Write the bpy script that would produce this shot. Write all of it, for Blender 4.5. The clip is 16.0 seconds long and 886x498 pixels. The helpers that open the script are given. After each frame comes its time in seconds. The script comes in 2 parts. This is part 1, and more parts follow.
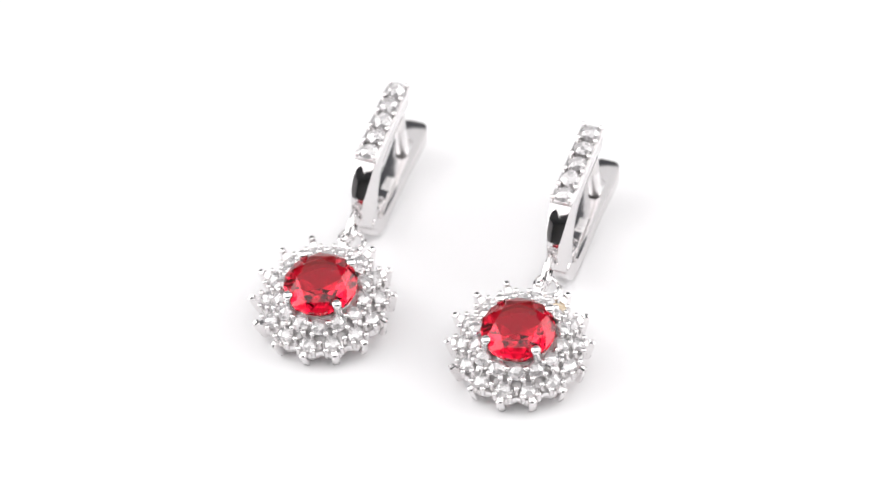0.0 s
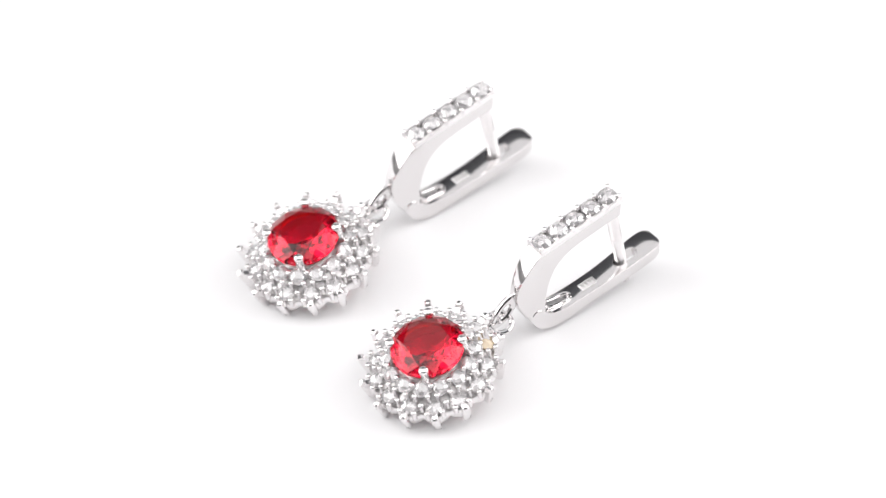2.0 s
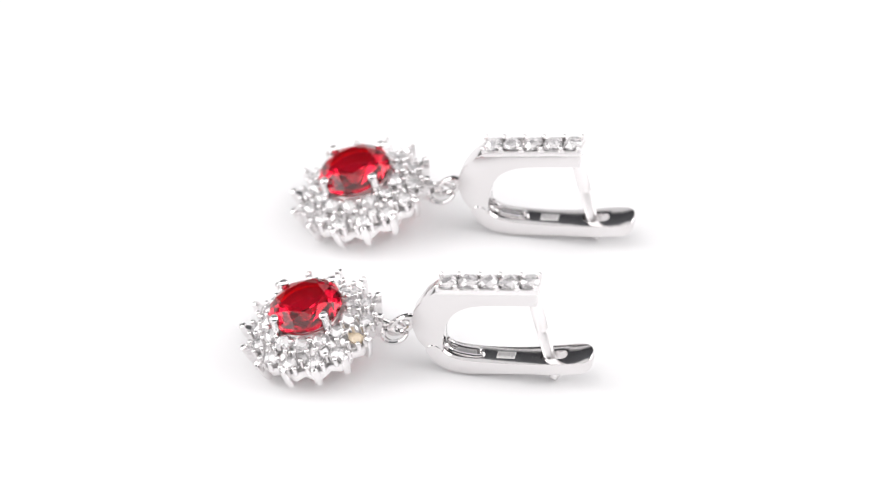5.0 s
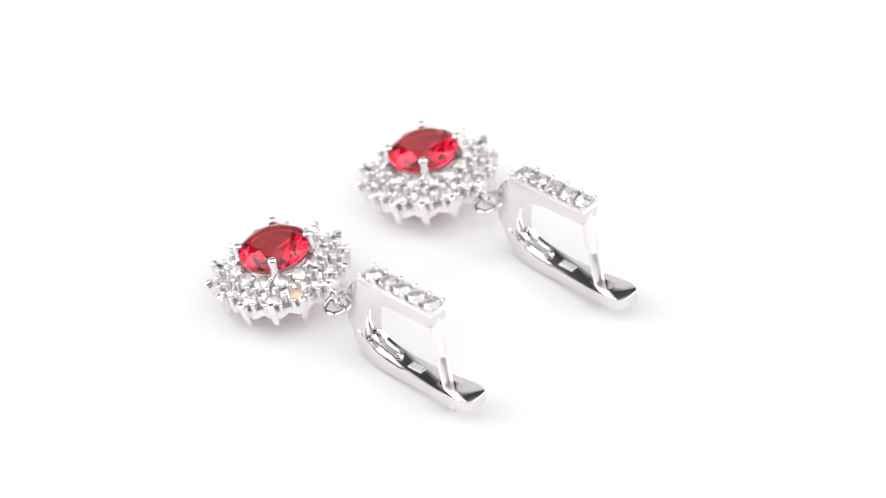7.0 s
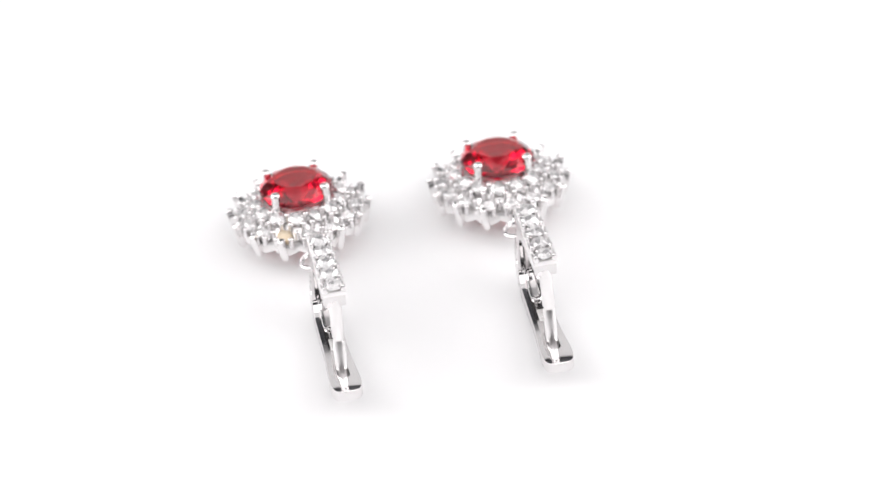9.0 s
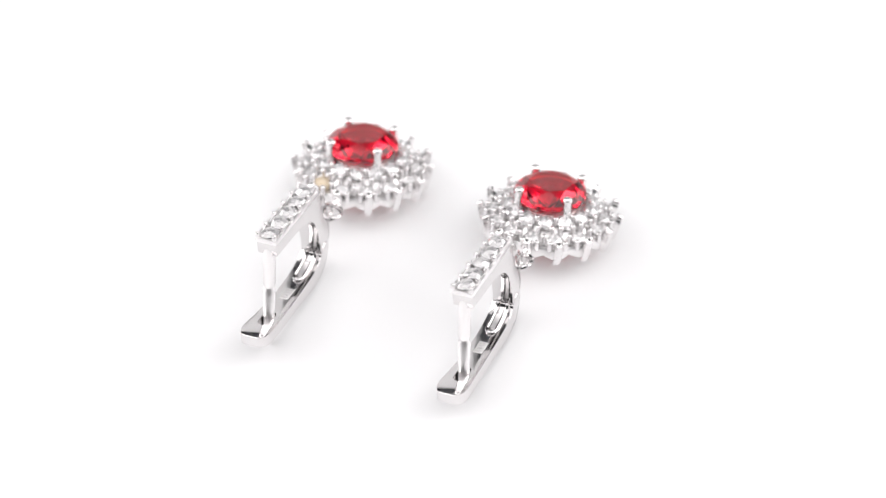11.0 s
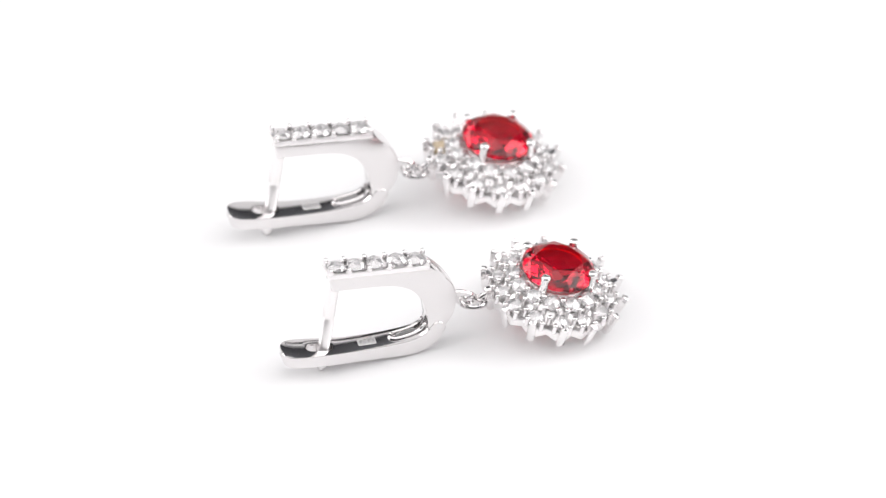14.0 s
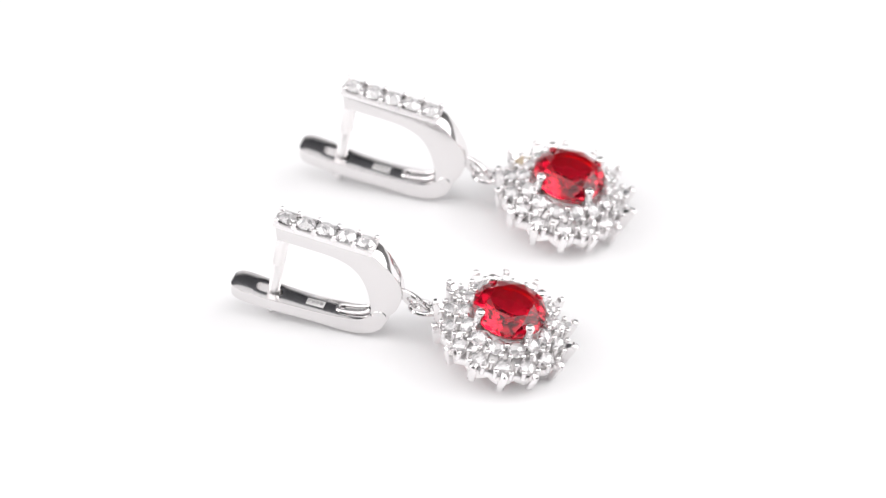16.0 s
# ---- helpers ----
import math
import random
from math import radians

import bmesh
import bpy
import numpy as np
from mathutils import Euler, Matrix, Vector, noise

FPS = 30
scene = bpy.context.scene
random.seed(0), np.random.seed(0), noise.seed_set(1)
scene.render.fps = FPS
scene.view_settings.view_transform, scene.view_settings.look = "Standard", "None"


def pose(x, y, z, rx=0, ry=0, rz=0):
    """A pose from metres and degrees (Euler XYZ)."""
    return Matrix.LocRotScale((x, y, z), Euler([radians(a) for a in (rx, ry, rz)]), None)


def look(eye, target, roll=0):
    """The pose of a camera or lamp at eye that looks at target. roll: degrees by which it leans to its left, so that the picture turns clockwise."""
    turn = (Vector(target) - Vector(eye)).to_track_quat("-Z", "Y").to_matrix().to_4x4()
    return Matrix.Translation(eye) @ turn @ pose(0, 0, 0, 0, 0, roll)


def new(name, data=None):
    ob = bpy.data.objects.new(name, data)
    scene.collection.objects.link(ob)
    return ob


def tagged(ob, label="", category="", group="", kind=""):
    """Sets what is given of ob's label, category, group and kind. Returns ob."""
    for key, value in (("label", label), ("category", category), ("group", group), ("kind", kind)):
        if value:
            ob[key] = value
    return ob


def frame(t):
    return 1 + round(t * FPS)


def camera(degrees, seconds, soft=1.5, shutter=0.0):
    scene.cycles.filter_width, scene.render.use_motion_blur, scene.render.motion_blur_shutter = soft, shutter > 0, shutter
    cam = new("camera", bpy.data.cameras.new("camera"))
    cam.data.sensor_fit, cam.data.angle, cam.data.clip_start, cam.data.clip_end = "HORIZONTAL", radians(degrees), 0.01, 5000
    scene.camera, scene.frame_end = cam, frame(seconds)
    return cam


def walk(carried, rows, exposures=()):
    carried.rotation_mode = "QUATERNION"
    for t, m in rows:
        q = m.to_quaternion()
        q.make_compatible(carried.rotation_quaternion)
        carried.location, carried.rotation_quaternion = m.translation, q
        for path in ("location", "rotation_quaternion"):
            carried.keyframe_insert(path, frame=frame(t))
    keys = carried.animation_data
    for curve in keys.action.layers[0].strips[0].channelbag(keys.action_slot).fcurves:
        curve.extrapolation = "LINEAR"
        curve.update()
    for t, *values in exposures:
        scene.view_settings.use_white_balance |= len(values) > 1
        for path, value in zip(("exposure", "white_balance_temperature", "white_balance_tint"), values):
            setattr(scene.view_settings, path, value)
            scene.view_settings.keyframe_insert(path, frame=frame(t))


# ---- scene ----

MM = 0.001

# ---- camera: stands still, long macro lens ----
FOV, DIST, PITCH, ROLL = 11.0, 438.3, 42.09, -2.31
GROUND = 3.58                     # height of the turning axis' reference point over the table, mm
cam = camera(FOV, 16.0, soft=1.3)
EYE = Vector((0.678, -DIST * math.cos(radians(PITCH)), DIST * math.sin(radians(PITCH)) + GROUND)) * MM
AIM = Vector((0.678, 0.0, GROUND)) * MM
STAND = look(EYE, AIM, ROLL)
walk(cam, [(0.0, STAND), (16.0, STAND)], exposures=[(0.0, 0.0), (16.0, 0.0)])
cam.data.dof.use_dof = True
cam.data.dof.focus_distance = 0.430
cam.data.dof.aperture_fstop = 25.0

TABLE = -0.35                     # height of the table top under the reference plane, mm

# ---- the turn of the display table ----
SPIN, SPIN2 = -16.709, -0.021    # degrees a second; slight slowing


def turn_at(t):
    return SPIN * t + SPIN2 * (t - 8.0) ** 2


# ---- light: softboxes over a white table in a dim studio ----
world = bpy.data.worlds.new("studio_dark")
scene.world = world
world.use_nodes = True
world.node_tree.nodes["Background"].inputs[0].default_value = (0.9, 0.95, 1.0, 1)
world.node_tree.nodes["Background"].inputs[1].default_value = 0.02


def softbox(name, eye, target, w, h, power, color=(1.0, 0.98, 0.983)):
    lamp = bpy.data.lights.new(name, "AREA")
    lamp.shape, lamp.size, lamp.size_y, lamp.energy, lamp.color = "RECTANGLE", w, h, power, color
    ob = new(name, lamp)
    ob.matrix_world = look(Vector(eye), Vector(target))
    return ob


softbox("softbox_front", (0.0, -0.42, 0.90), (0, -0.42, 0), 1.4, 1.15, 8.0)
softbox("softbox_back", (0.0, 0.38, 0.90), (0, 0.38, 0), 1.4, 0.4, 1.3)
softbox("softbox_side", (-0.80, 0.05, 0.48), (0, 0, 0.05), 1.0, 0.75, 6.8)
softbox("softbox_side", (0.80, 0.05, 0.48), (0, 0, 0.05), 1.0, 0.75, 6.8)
# unseen lamp added so the lever tips mirror a bright background behind
softbox("rear_reflection_lamp", (0.0, 1.45, 0.46), (0, 0, 0.05), 1.8, 0.5, 1.4)


# ---- materials ----
def shader(name):
    m = bpy.data.materials.new(name)
    m.use_nodes = True
    return m, m.node_tree, m.node_tree.nodes["Principled BSDF"]


def link(tree, a, b):
    tree.links.new(a, b)


def noise_node(tree, scale, detail=3.0):
    c = tree.nodes.new("ShaderNodeTexCoord")
    n = tree.nodes.new("ShaderNodeTexNoise")
    n.inputs["Scale"].default_value, n.inputs["Detail"].default_value = scale, detail
    link(tree, c.outputs["Object"], n.inputs["Vector"])
    return n


def ranged(tree, src, lo, hi):
    r = tree.nodes.new("ShaderNodeMapRange")
    r.inputs["To Min"].default_value, r.inputs["To Max"].default_value = lo, hi
    link(tree, src, r.inputs["Value"])
    return r.outputs["Result"]


def bump(tree, bsdf, src, strength, distance):
    b = tree.nodes.new("ShaderNodeBump")
    b.inputs["Strength"].default_value, b.inputs["Distance"].default_value = strength, distance
    link(tree, src, b.inputs["Height"])
    link(tree, b.outputs["Normal"], bsdf.inputs["Normal"])


def silver(name, color, lo, hi, relief):
    m, t, b = shader(name)
    b.inputs["Base Color"].default_value = (*color, 1)
    b.inputs["Metallic"].default_value = 1.0
    n = noise_node(t, 900.0)
    link(t, ranged(t, n.outputs["Fac"], lo, hi), b.inputs["Roughness"])
    wave = noise_node(t, 350.0, 2.0)
    bump(t, b, wave.outputs["Fac"], relief, 0.0003)
    return m


SILVER = silver("polished_silver", (0.78, 0.762, 0.762), 0.06, 0.12, 0.08)
CAST = silver("cast_silver", (0.93, 0.912, 0.91), 0.26, 0.40, 0.2)
BRIGHT = silver("rhodium_silver", (0.89, 0.872, 0.872), 0.12, 0.22, 0.12)
FROST = silver("stamped_silver", (0.93, 0.92, 0.91), 0.5, 0.65, 0.4)


def jewel(name, color, ior, rough=0.03, clear=1.0):
    m, t, b = shader(name)
    b.inputs["Base Color"].default_value = (*color, 1)
    b.inputs["Roughness"].default_value = rough
    b.inputs["IOR"].default_value = ior
    b.inputs["Transmission Weight"].default_value = clear
    return m


RUBY = jewel("red_crystal", (0.78, 0.007, 0.034), 1.58, 0.075)
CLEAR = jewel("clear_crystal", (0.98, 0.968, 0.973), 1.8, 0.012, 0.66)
# metallic and white shares stand in for sparkle the clear facets send back
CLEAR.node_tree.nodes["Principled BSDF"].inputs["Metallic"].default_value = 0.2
AMBER = jewel("amber_crystal", (0.96, 0.80, 0.58), 1.8, 0.03, 0.5)

WHITE, _t, _b = shader("white_acrylic")
_b.inputs["Base Color"].default_value = (0.86, 0.86, 0.865, 1)
_n = noise_node(_t, 60.0)
link(_t, ranged(_t, _n.outputs["Fac"], 0.45, 0.6), _b.inputs["Roughness"])
_b.inputs["Specular IOR Level"].default_value = 0.2

GREY, _t, _b = shader("studio_paint")
_n = noise_node(_t, 8.0)
_r = _t.nodes.new("ShaderNodeValToRGB")
_r.color_ramp.elements[0].color, _r.color_ramp.elements[1].color = (0.09, 0.09, 0.092, 1), (0.12, 0.12, 0.12, 1)
link(_t, _n.outputs["Fac"], _r.inputs["Fac"])
link(_t, _r.outputs["Color"], _b.inputs["Base Color"])
_b.inputs["Roughness"].default_value = 0.8


MID, _t, _b = shader("grey_paint")
_n = noise_node(_t, 7.0)
_r = _t.nodes.new("ShaderNodeValToRGB")
_r.color_ramp.elements[0].color, _r.color_ramp.elements[1].color = (0.12, 0.124, 0.135, 1), (0.155, 0.16, 0.17, 1)
link(_t, _n.outputs["Fac"], _r.inputs["Fac"])
link(_t, _r.outputs["Color"], _b.inputs["Base Color"])
_b.inputs["Roughness"].default_value = 0.75

PALE, _t, _b = shader("wall_paint")
_n = noise_node(_t, 6.0)
_r = _t.nodes.new("ShaderNodeValToRGB")
_r.color_ramp.elements[0].color, _r.color_ramp.elements[1].color = (0.78, 0.78, 0.78, 1), (0.84, 0.84, 0.84, 1)
link(_t, _n.outputs["Fac"], _r.inputs["Fac"])
link(_t, _r.outputs["Color"], _b.inputs["Base Color"])
_b.inputs["Roughness"].default_value = 0.7


# ---- mesh helpers (millimetres in, metres out) ----
def part(name, bm, material, parent=None, label="", at=None, sharp=32.0, unit=MM):
    bmesh.ops.scale(bm, vec=(unit, unit, unit), verts=bm.verts)
    bmesh.ops.recalc_face_normals(bm, faces=bm.faces)
    for f in bm.faces:
        f.smooth = True
    for e in bm.edges:
        if len(e.link_faces) == 2 and e.calc_face_angle(0.0) > radians(sharp):
            e.smooth = False
    me = bpy.data.meshes.new(name)
    bm.to_mesh(me)
    bm.free()
    me.materials.append(material)
    return placed(name, me, parent, label, at)


def placed(name, me, parent=None, label="", at=None):
    ob = new(name, me)
    if parent is not None:
        ob.parent = parent
    if at is not None:
        ob.matrix_basis = at
    if label:
        tagged(ob, label)
    return ob


def mm(x, y, z, rx=0, ry=0, rz=0):
    return pose(x * MM, y * MM, z * MM, rx, ry, rz)


def spline(rows, steps):
    """Rows of numbers, smoothed by a Catmull-Rom curve."""
    a = np.array(rows, float)
    p = np.vstack([2 * a[0] - a[1], a, 2 * a[-1] - a[-2]])
    out = []
    for i in range(1, len(p) - 2):
        for k in range(steps):
            s = k / steps
            out.append(0.5 * (2 * p[i] + (p[i + 1] - p[i - 1]) * s + (2 * p[i - 1] - 5 * p[i] + 4 * p[i + 1] - p[i + 2]) * s * s
                              + (3 * p[i] - p[i - 1] - 3 * p[i + 1] + p[i + 2]) * s ** 3))
    out.append(p[-2])
    return np.array(out)


def loft(rows, steps=4, bevel=0.10):
    """A bar in the x-z plane. Rows: outer x, z; inner x, z; half widths outside and inside."""
    bm = bmesh.new()
    rings = []
    for ox, oz, ix, iz, wo, wi in spline(rows, steps):
        rings.append([bm.verts.new(c) for c in ((ox, -wo, oz), (ox, wo, oz), (ix, wi, iz), (ix, -wi, iz))])
    for a, b in zip(rings, rings[1:]):
        for k in range(4):
            bm.faces.new((a[k], a[(k + 1) % 4], b[(k + 1) % 4], b[k]))
    bm.faces.new(rings[0])
    bm.faces.new(rings[-1][::-1])
    bmesh.ops.recalc_face_normals(bm, faces=bm.faces)
    if bevel:
        hard = [e for e in bm.edges if e.calc_face_angle(0.0) > radians(50)]
        bmesh.ops.bevel(bm, geom=hard, offset=bevel, segments=2, profile=0.5, affect="EDGES")
    return bm


def hull(points):
    bm = bmesh.new()
    for p in points:
        bm.verts.new(p)
    bmesh.ops.convex_hull(bm, input=bm.verts)
    loose = [v for v in bm.verts if not v.link_faces]
    bmesh.ops.delete(bm, geom=loose, context="VERTS")
    bmesh.ops.dissolve_limit(bm, angle_limit=radians(1), verts=bm.verts, edges=bm.edges)
    return bm


def ring_points(r, z, n, shift=0.0):
    return [(r * math.cos(2 * math.pi * (k + shift) / n), r * math.sin(2 * math.pi * (k + shift) / n), z) for k in range(n)]


def brilliant(r, n=8, depth=0.72, crown=1.0, uneven=0.0):
    """A round brilliant cut, girdle at z = 0."""
    pts = ring_points(0.60 * r, 0.30 * r * crown, n) + ring_points(0.82 * r, 0.2 * r * crown, n, 0.5)
    pts += ring_points(r, 0.025 * r, 2 * n, 0.25) + ring_points(r, -0.11 * r, 2 * n, 0.25)
    pts += ring_points(0.52 * r, -depth * 0.66 * r, n, 0.5) + [(0, 0, -depth * r)]
    if uneven:
        pts = [(x + random.uniform(-1, 1) * uneven * r, y + random.uniform(-1, 1) * uneven * r, z + random.uniform(-1, 1) * uneven * r) for x, y, z in pts]
    return hull(pts)


def small_cut(r, n=7, depth=0.80, uneven=0.06):
    """A small many-faceted round stone with a narrow table, a little irregular; girdle at z = 0."""
    pts = ring_points(0.22 * r, 0.50 * r, n - 2) + ring_points(0.44 * r, 0.455 * r, n, 0.5) + ring_points(0.66 * r, 0.36 * r, n + 1) + ring_points(0.85 * r, 0.22 * r, n + 3, 0.5)
    pts += ring_points(0.99 * r, 0.03 * r, 2 * n, 0.25)
    pts += ring_points(0.99 * r, -0.03 * r, 2 * n, 0.25) + ring_points(0.5 * r, -depth * 0.55 * r, n, 0.5) + [(0, 0, -depth * r)]
    return hull([(x + random.uniform(-1, 1) * uneven * r, y + random.uniform(-1, 1) * uneven * r, z + random.uniform(-1, 1) * uneven * r) for x, y, z in pts])


def lathe(profile, n=12, closed=False):
    bm = bmesh.new()
    rings = [[bm.verts.new((r * math.cos(2 * math.pi * k / n), r * math.sin(2 * math.pi * k / n), z)) for k in range(n)] for r, z in profile]
    pairs = list(zip(rings, rings[1:])) + ([(rings[-1], rings[0])] if closed else [])
    for a, b in pairs:
        for k in range(n):
            bm.faces.new((a[k], a[(k + 1) % n], b[(k + 1) % n], b[k]))
    if not closed:
        bm.faces.new(rings[0][::-1])
        bm.faces.new(rings[-1])
    return bm


def torus(R, r, n=28, k=10, squash=1.0):
    bm = bmesh.new()
    rings = []
    for i in range(n):
        a = 2 * math.pi * i / n
        rings.append([bm.verts.new(((R + r * math.cos(2 * math.pi * j / k)) * math.cos(a), (R + r * math.cos(2 * math.pi * j / k)) * math.sin(a) * squash,
                                    r * math.sin(2 * math.pi * j / k))) for j in range(k)])
    for i in range(n):
        a, b = rings[i], rings[(i + 1) % n]
        for j in range(k):
            bm.faces.new((a[j], b[j], b[(j + 1) % k], a[(j + 1) % k]))
    return bm


def tube(path, r, k=8, steps=4):
    """A round wire along a smooth path."""
    pts = spline(path, steps)
    bm = bmesh.new()
    rings = []
    for i, p in enumerate(pts):
        d = Vector(pts[min(i + 1, len(pts) - 1)] - pts[max(i - 1, 0)]).normalized()
        u = d.cross(Vector((0.1, 0.2, 1.0))).normalized()
        w = d.cross(u)
        rings.append([bm.verts.new(Vector(p) + r * (math.cos(2 * math.pi * j / k) * u + math.sin(2 * math.pi * j / k) * w)) for j in range(k)])
    for a, b in zip(rings, rings[1:]):
        for j in range(k):
            bm.faces.new((a[j], a[(j + 1) % k], b[(j + 1) % k], b[j]))
    bm.faces.new(rings[0][::-1])
    bm.faces.new(rings[-1])
    return bm


def box(x0, x1, y0, y1, z0, z1, bevel=0.0):
    bm = bmesh.new()
    bmesh.ops.create_cube(bm, size=1)
    for v in bm.verts:
        v.co = Vector((x0 + (v.co.x + 0.5) * (x1 - x0), y0 + (v.co.y + 0.5) * (y1 - y0), z0 + (v.co.z + 0.5) * (z1 - z0)))
    if bevel:
        bmesh.ops.bevel(bm, geom=bm.edges[:], offset=bevel, segments=2, profile=0.5, affect="EDGES")
    return bm


def slot(length, width, height, n=10):
    """A rounded block along x."""
    bm = bmesh.new()
    r, c = width / 2, length / 2 - width / 2
    prof = [(c + r * math.cos(a), r * math.sin(a)) for a in np.linspace(-math.pi / 2, math.pi / 2, n)]
    prof += [(-x, -y) for x, y in prof]
    lo = [bm.verts.new((x, y, -height / 2)) for x, y in prof]
    hi = [bm.verts.new((x, y, height / 2)) for x, y in prof]
    bm.faces.new(lo[::-1]), bm.faces.new(hi)
    for k in range(len(prof)):
        j = (k + 1) % len(prof)
        bm.faces.new((lo[k], lo[j], hi[j], hi[k]))
    return bm


def cut(bm, cutters):
    """The mesh with the cutters' shapes taken out of it."""
    def temp(b):
        me = bpy.data.meshes.new("temp")
        b.to_mesh(me)
        b.free()
        return new("temp", me)
    for c, m in cutters:
        bmesh.ops.transform(c, matrix=m, verts=c.verts)
        bmesh.ops.recalc_face_normals(c, faces=c.faces)
        bmesh.ops.recalc_face_normals(bm, faces=bm.faces)
        before, size = bm.copy(), len(bm.verts)
        body, tool = temp(bm), temp(c)
        mod = body.modifiers.new("cut", "BOOLEAN")
        mod.operation, mod.object, mod.solver = "DIFFERENCE", tool, "EXACT"
        done = bpy.data.meshes.new_from_object(body.evaluated_get(bpy.context.evaluated_depsgraph_get()))
        bm = bmesh.new()
        bm.from_mesh(done)
        if len(bm.verts) < size * 0.7:
            print("CUT FAILED", size, len(bm.verts))
            bm.free()
            bm = before
        else:
            before.free()
        bpy.data.objects.remove(body), bpy.data.objects.remove(tool)
        bpy.data.meshes.remove(done)
    return bm


# ---- the studio ----
tagged(part("table_top", box(-1.1, 1.1, -0.55, 1.2, -0.03, TABLE * MM, 0.004), WHITE, unit=1.0), "plain white matte acrylic table top", "table top", kind="structure")
# unseen room shell added around the table; its tones shape the silver's reflections
for nm, dims in (("floor", (-1.6, 1.6, -1.6, 1.6, -0.85, -0.80)), ("ceiling", (-1.6, 1.6, -1.6, 1.6, 0.95, 1.0)), ("wall_north", (-1.6, 1.6, 1.6, 1.7, -0.8, 0.95)),
                 ("wall_south", (-1.6, 1.6, -1.7, -1.6, -0.8, 0.95)), ("wall_east", (1.6, 1.7, -1.6, 1.6, -0.8, 0.95)), ("wall_west", (-1.7, -1.6, -1.6, 1.6, -0.8, 0.95))):
    tagged(part(nm, box(*dims), GREY if nm in ("floor", "wall_south") else MID if nm == "ceiling" else PALE, unit=1.0), ("dark grey" if nm in ("floor", "wall_south") else "grey" if nm == "ceiling" else "white") + " unseen studio " + nm.split("_")[0], nm.split("_")[0], kind="structure")


# ---- the earring ----
BAR_OUT, BAR_IN = (22.72, 11.84), (13.0, 10.3)     # x, z of the ends of the stone-set bar's top
RISE = 2.52                                       # height of the pendant's middle
LEAN_Z = 11.7                                     # the hoop leans about its length


def prong(length, r):
    return lathe([(r * 0.98, 0), (r * 0.96, length - r * 1.6), (r * 1.06, length - r * 1.05), (r * 1.1, length - r * 0.75), (r * 1.0, length - r * 0.4), (r * 0.76, length - r * 0.14), (r * 0.32, length)], 14)


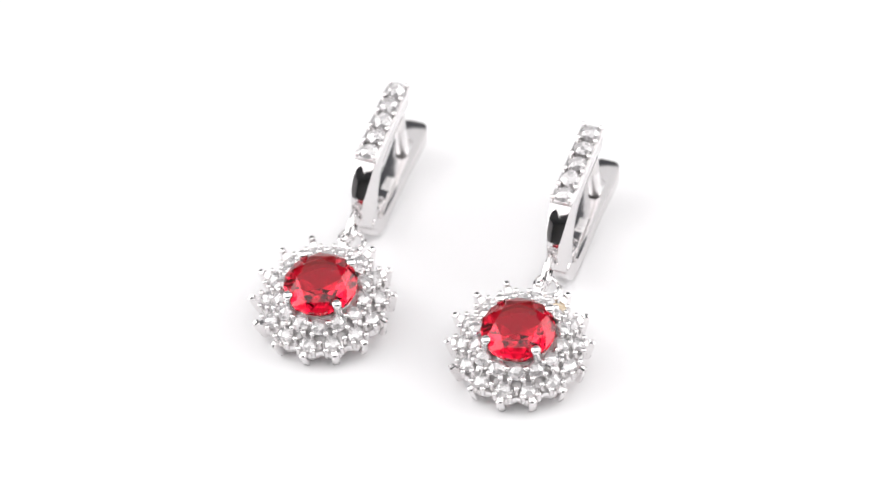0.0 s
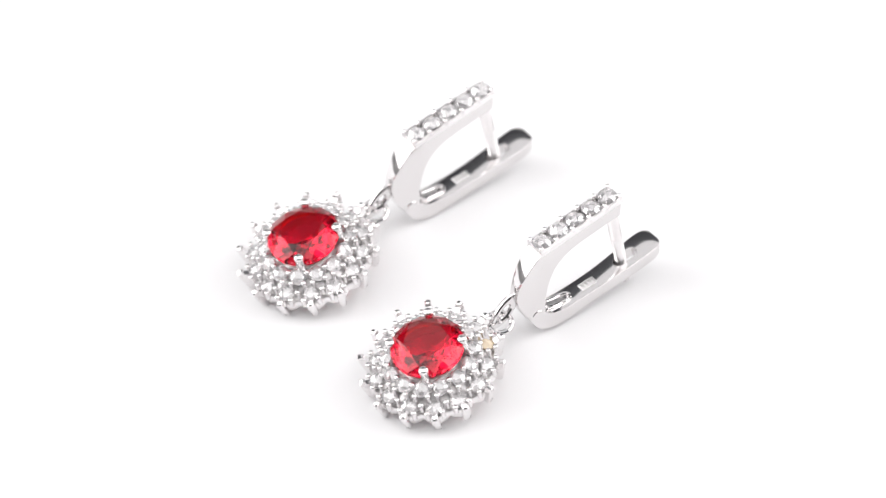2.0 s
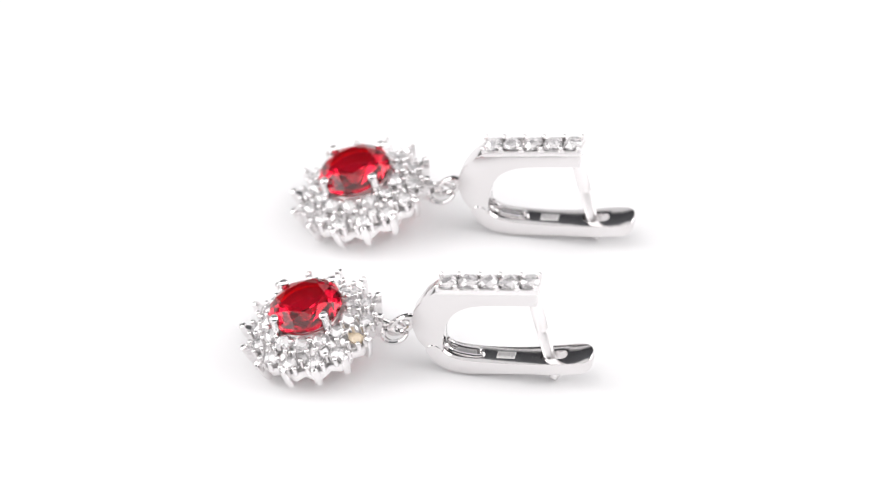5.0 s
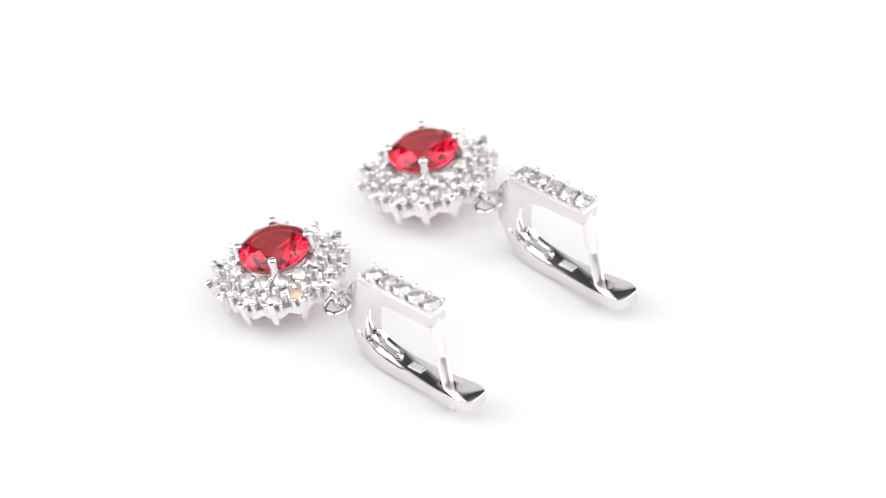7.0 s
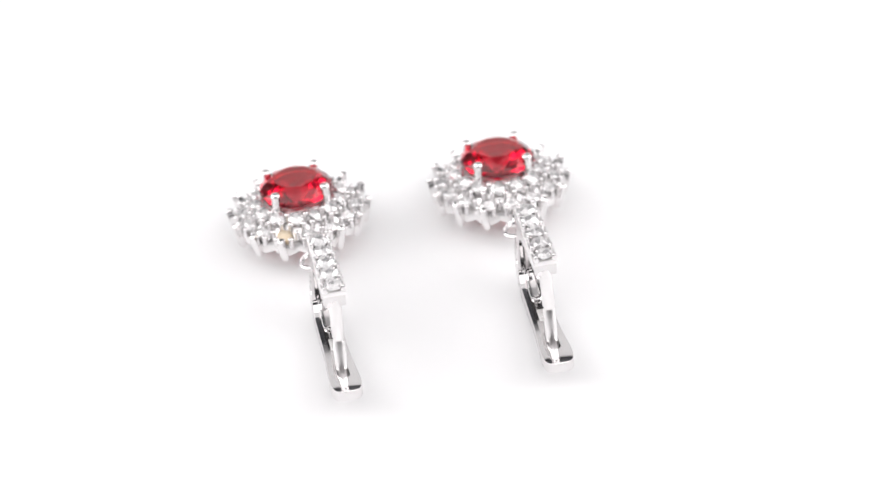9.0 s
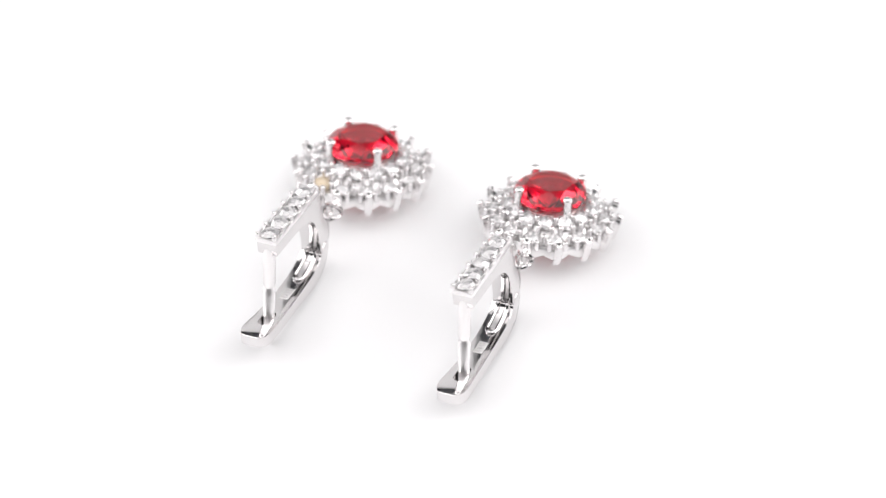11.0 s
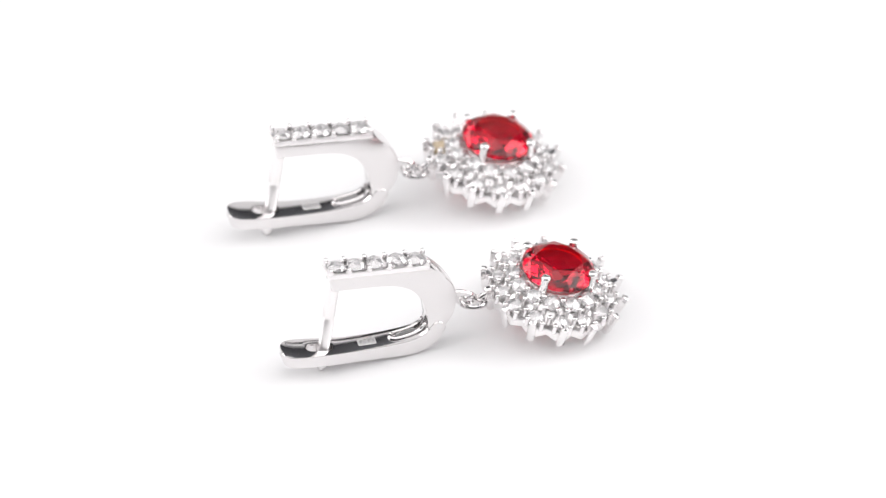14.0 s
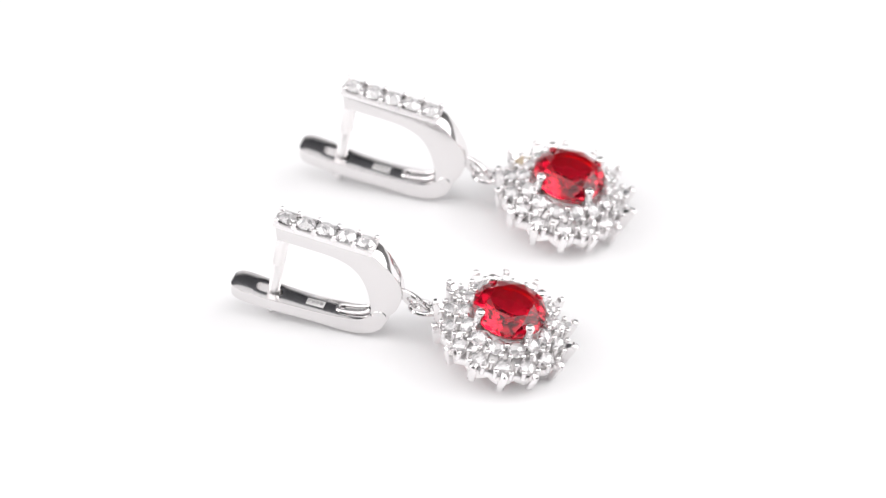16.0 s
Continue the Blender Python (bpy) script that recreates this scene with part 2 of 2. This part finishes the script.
def make_hoop(thing, ring_at, droop, lean_by):
    lean = mm(0, 0, LEAN_Z, lean_by) @ mm(0, 0, -LEAN_Z)
    shank = loft([(22.6, 11.62, 22.5, 9.70, 1.06, 1.0), (20.0, 11.22, 20.0, 9.36, 1.06, 1.04), (17.0, 10.74, 17.5, 8.95, 1.06, 1.06), (15.0, 10.40, 15.9, 8.4, 1.06, 1.06),
                  (13.2, 9.98, 14.75, 7.5, 1.02, 1.06), (12.15, 9.05, 14.1, 6.4, .95, 1.06), (11.3, 7.85, 13.75, 5.35, .80, 1.06), (10.65, 6.5, 13.58, 4.4, .60, 1.06),
                  (10.5, 5.0, 13.5, 3.6, .58, 1.06), (11.0, 3.5, 13.5, 3.0, .88, 1.06), (11.85, 2.55, 13.55, 2.6, 1.06, 1.06)], 5, 0.10)
    body = part("shank", shank, SILVER, thing, "polished silver hoop shank", lean)
    slope = math.degrees(math.atan2(BAR_OUT[1] - BAR_IN[1], BAR_OUT[0] - BAR_IN[0]))
    length = math.hypot(BAR_OUT[0] - BAR_IN[0], BAR_OUT[1] - BAR_IN[1])
    bar = lean @ mm(BAR_IN[0], 0, BAR_IN[1], 0, -slope)
    # channel that holds the row of stones, with thin side rails
    count, gap = 5, length / 5
    channel = cut(box(0, length, -1.1, 1.1, -0.55, 0.0, 0.05), [(box(0.18, length - 0.18, -0.84, 0.84, -0.36, 0.4), Matrix.Identity(4))])
    part("stone_bar", channel, CAST, thing, "silver channel bar set with a row of stones", bar)
    first = None
    for k in range(count):
        if first is None:
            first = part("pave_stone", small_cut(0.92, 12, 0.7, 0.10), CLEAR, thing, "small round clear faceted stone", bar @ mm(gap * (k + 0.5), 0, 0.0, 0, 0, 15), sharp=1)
        else:
            placed("pave_stone", first.data, thing, "small round clear faceted stone", bar @ mm(gap * (k + 0.5), 0, 0.04, random.uniform(-9, 9), random.uniform(-9, 9), random.uniform(0, 60)))
    bead = None
    for k in range(count + 1):
        for s in (-1, 1):
            at = bar @ mm(min(max(gap * k, 0.22), length - 0.22), s * 0.86, -0.05)
            if bead is None:
                bead = part("bead_prong", lathe([(0.26, -0.1), (0.27, 0.28), (0.21, 0.47), (0.08, 0.55)], 10), BRIGHT, thing, "", at)
            else:
                placed("bead_prong", bead.data, thing, "", at)
    # ear post
    top, low = Vector((22.0, 0, 10.3)), Vector((23.95, 0, -0.25))
    d = low - top
    post = lathe([(0.58, 0), (0.60, 0.4), (0.60, 4.1), (0.48, 4.3), (0.48, 4.45), (0.60, 4.65), (0.54, d.length - 0.5), (0.2, d.length)], 16)
    part("ear_post", post, CAST, thing, "straight silver ear post", lean @ mm(top.x, 0, top.z, 0, 180 - math.degrees(math.atan2(d.x, -d.z))))
    # lever
    lever = loft([(11.9, 2.42, 13.6, 2.48, 1.08, 1.08), (12.4, 1.15, 13.95, 2.08, 1.10, 1.10), (13.7, .22, 14.8, 1.71, 1.14, 1.14), (15.6, -.10, 16.2, 1.60, 1.14, 1.14),
                  (18.0, .18, 18.3, 1.64, 1.14, 1.14), (20.5, .50, 20.7, 1.84, 1.18, 1.18), (23.0, .85, 23.0, 2.16, 1.30, 1.30), (25.0, 1.25, 25.0, 2.54, 1.43, 1.43),
                  (26.1, 1.46, 26.1, 2.75, 1.45, 1.44), (26.65, 1.57, 26.65, 2.85, 1.39, 1.37), (27.1, 1.66, 27.1, 2.91, 1.22, 1.20), (27.4, 1.74, 27.4, 2.93, .94, .92),
                  (27.55, 1.82, 27.55, 2.90, .58, .56)], 5, 0.07)
    lever = cut(lever, [(slot(2.7, 1.15, 4.0), pose(24.0, 0, 1.6, 0, -10))])
    lev = part("lever", lever, SILVER, thing, "polished silver lever catch", lean @ mm(12.6, 0, 2.35, 0, droop) @ mm(-12.6, 0, -2.35), sharp=24)
    knuckle = lathe([(0.74, -1.07), (0.80, -1.01), (0.80, 1.01), (0.74, 1.07)], 28)
    part("hinge_knuckle", knuckle, SILVER, lev, "", mm(12.62, 0, 2.32, 90))
    # spring: a bent wire loop that follows the inside of the bend
    run = [(13.72, 2.8), (13.85, 2.5), (14.15, 2.2), (14.9, 1.93), (15.7, 1.80), (16.5, 1.74)]
    wire = [(x, -0.46, z) for x, z in run] + [(16.95, -0.3, 1.72), (17.08, 0.0, 1.72), (16.95, 0.3, 1.72)] + [(x, 0.46, z) for x, z in run[::-1]]
    part("spring_loop", tube(wire, 0.17), SILVER, lev, "bent silver spring loop")
    part("spring_tongue", slot(2.0, 0.5, 0.16), CAST, lev, "", mm(15.5, 0, 1.74, 0, 9))
    part("stamp_plate", box(-0.9, 0.9, -0.46, 0.46, -0.05, 0.05, 0.04), FROST, lev, "frosted hallmark panel with raised marks", mm(19.3, 0, 1.69, 0, -3.6))
    for k in range(4):
        part("stamp_mark", box(-0.12, 0.12, -0.3, 0.3, -0.05, 0.05, 0.03), CAST, lev, "", mm(18.68 + 0.42 * k, 0, 1.71 + 0.42 * k * 0.063, 0, -3.6, 12 - 8 * k))
    # loop under the shank and the jump ring
    rx, ry, rz = ring_at
    hx, hz = 10.6 - (rx - 0.45), 5.3 - (rz - 0.15)
    tip = math.degrees(math.atan2(hz, hx))
    hook = torus(0.62, 0.29)
    bmesh.ops.scale(hook, vec=((math.hypot(hx, hz) / 2 - 0.2) / 0.62, 1, 1), verts=hook.verts)
    part("shank_loop", hook, SILVER, thing, "small silver loop under the shank", mm(10.6 - hx / 2, ry + 0.2, 5.3 - hz / 2, 0, -tip, 0) @ pose(0, 0, 0, 80))
    part("jump_ring", torus(1.15, 0.25), SILVER, thing, "round silver jump ring", mm(rx, ry, rz, 14, -6, 0))


def blade(length, half, deep):
    """A wedge-shaped outer prong: flat outer face, rounded tip; z = 0 at its foot."""
    bm = bmesh.new()
    rings = []
    for z, k, push in ((0.0, 0.75, -0.10), (0.25, 0.95, 0.0), (length - 0.75, 1.0, 0.04), (length - 0.45, 0.78, 0.0), (length - 0.3, 0.92, 0.03), (length - 0.1, 0.78, 0.0), (length, 0.4, -0.12)):
        w = half * k
        d = deep * (1.0 if z < length - 0.7 else 0.62 * k + 0.1)
        rings.append([bm.verts.new(c) for c in ((push, -w * 0.55, z), (push - 0.12, -w, z), (push - d, -w * 0.8, z), (push - d, w * 0.8, z), (push - 0.12, w, z), (push, w * 0.55, z))])
    for p, q in zip(rings, rings[1:]):
        for k in range(6):
            bm.faces.new((p[k], p[(k + 1) % 6], q[(k + 1) % 6], q[k]))
    bm.faces.new(rings[0][::-1])
    bm.faces.new(rings[-1])
    return bm


def make_pendant(thing, tilt_x, tilt_y, amber=None):
    """Rosette pendant; its own z = 0 is the plane of the outer stones."""
    at = mm(0.84, 0, RISE, 0, 0, 2.9) @ pose(0, 0, 0, tilt_x, tilt_y)
    n = 14
    gallery = bmesh.new()
    rows = [(2.6, -1.0, 0), (5.5, -1.4, 1), (5.95, -1.3, 1), (6.22, -0.2, 1), (6.1, -0.02, 1), (5.6, -0.05, 1), (4.9, 0.35, 0), (3.5, 1.8, 0), (2.5, 1.5, 0)]
    rings = []
    m = n * 6
    for r, z, wavy in rows:
        ring = []
        for k in range(m):
            a = 2 * math.pi * k / m
            peak = abs(math.cos(a * n / 2)) ** 1.2
            rr = r - (0.4 * (1 - peak) if wavy else 0)
            zz = z + (0.3 * (1 - peak) if wavy and z < -0.9 else 0)
            ring.append(gallery.verts.new((rr * math.cos(a), rr * math.sin(a), zz)))
        rings.append(ring)
    for a, b in zip(rings, rings[1:] + rings[:1]):
        for k in range(m):
            gallery.faces.new((a[k], a[(k + 1) % m], b[(k + 1) % m], b[k]))
    pendant = part("pendant", gallery, CAST, thing, "round silver rosette pendant covered in clear stones", at, sharp=50)
    part("red_gem", brilliant(3.5, 8, 0.69), RUBY, pendant, "large round faceted red stone", mm(0, 0, 3.0, 0, 0, 12), sharp=1)
    part("gem_seat", lathe([(2.52, 0.95), (2.8, 0.95), (3.1, 2.05), (2.95, 2.05)], 40, True), CAST, pendant, "thin silver rim under the red stone")
    claw = None
    for q in (45, 135, 225, 315):
        a = radians(q)
        p = mm(3.6 * math.cos(a), 3.6 * math.sin(a), -0.3) @ pose(0, 0, 0, 0, 0, q) @ pose(0, 0, 0, 0, -3)
        if claw is None:
            claw = part("claw", prong(4.35, 0.45), BRIGHT, pendant, "rounded silver claw", p, sharp=60)
        else:
            placed("claw", claw.data, pendant, "rounded silver claw", p)
    big = small = cup = spike = nub = None
    said = "small round clear faceted stone"
    for k in range(n):
        # outer stone in its petal, with the wedge prong at the tip
        q = 360 * k / n
        a = radians(q)
        p = mm(5.3 * math.cos(a), 5.3 * math.sin(a), 0.4) @ pose(0, 0, 0, 0, 0, q) @ pose(0, 0, 0, random.uniform(-12, 12), 18 + random.uniform(-12, 12), random.uniform(0, 50))
        if big is None:
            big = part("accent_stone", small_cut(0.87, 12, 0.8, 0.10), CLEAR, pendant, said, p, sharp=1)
            cup = part("stone_cup", lathe([(0.40, -0.8), (0.62, -0.30), (0.72, -0.28), (0.62, -0.8)], 14, True), CAST, pendant, "", p)
        elif k == amber:
            part("accent_stone", small_cut(0.86, 10), AMBER, pendant, "small round amber-tinted faceted stone", p, sharp=1)
            placed("stone_cup", cup.data, pendant, "", p)
        else:
            placed("accent_stone", big.data, pendant, said, p)
            placed("stone_cup", cup.data, pendant, "", p)
        ps = mm(6.46 * math.cos(a), 6.46 * math.sin(a), -1.6) @ pose(0, 0, 0, 0, 0, q) @ pose(0, 0, 0, 0, random.uniform(11, 17), random.uniform(-5, 5))
        if spike is None:
            spike = part("outer_prong", blade(2.7, 0.38, 1.0), BRIGHT, pendant, "wedge-shaped silver prong", ps, sharp=25)
        else:
            placed("outer_prong", spike.data, pendant, "wedge-shaped silver prong", ps)
        # inner stone, half a step on
        q = 360 * (k + 0.5) / n
        a = radians(q)
        p = mm(4.1 * math.cos(a), 4.1 * math.sin(a), 1.75) @ pose(0, 0, 0, 0, 0, q) @ pose(0, 0, 0, random.uniform(-12, 12), 25 + random.uniform(-12, 12), random.uniform(0, 50))
        if small is None:
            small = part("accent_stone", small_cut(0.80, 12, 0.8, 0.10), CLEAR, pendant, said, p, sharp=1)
        else:
            placed("accent_stone", small.data, pendant, said, p)
        placed("stone_cup", cup.data, pendant, "", p)
        # bead prongs between the stones
        for dr, da, dz in ((0.68, -7.5, 1.15), (0.68, 7.5, 1.15), (-0.1, -12.86, 1.75), (1.95, 6.0, 0.2), (1.95, -6.0, 0.2), (1.25, 0.0, 0.55)):
            aa = a + radians(da)
            pn = mm((4.1 + dr) * math.cos(aa), (4.1 + dr) * math.sin(aa), dz - 0.4)
            if nub is None:
                nub = part("bead_prong", prong(1.0, 0.25), BRIGHT, pendant, "", pn, sharp=60)
            else:
                placed("bead_prong", nub.data, pendant, "", pn)
    part("bail_loop", torus(0.6, 0.24), SILVER, pendant, "small silver bail loop", mm(6.85, 0, -0.3, 90))
    return pendant


def make_earring(label, tilt_x, tilt_y, ring_at, droop, lean_by, amber=None):
    thing = new("earring")
    tagged(thing, label, "earring", "pair of earrings")
    make_hoop(thing, ring_at, droop, lean_by)
    make_pendant(thing, tilt_x, tilt_y, amber)
    return thing


AMBER_AT = 13
earring_a = make_earring("silver drop earring with red gem and clear stone rosette", -0.5, -13.0, (8.7, 0.1, 3.5), -0.8, 1.8)
earring_b = make_earring("silver drop earring with red gem and one amber-tinted stone", 1.5, -12.2, (8.7, 0.0, 3.3), -2.6, 0.9, AMBER_AT)

# x, y (mm) of the gem on the table and the heading of the hoop, at the start
PLACE_A, PLACE_B = (-10.88, -6.59, 70.3), (7.49, -13.49, 69.9)


def motions():
    for thing, (x, y, h) in ((earring_a, PLACE_A), (earring_b, PLACE_B)):
        rows = []
        for k in range(33):
            t = 0.5 * k
            rows.append((t, pose(0, 0, 0, 0, 0, turn_at(t)) @ mm(x, y, 0, 0, 0, h)))
        walk(thing, rows)


motions()
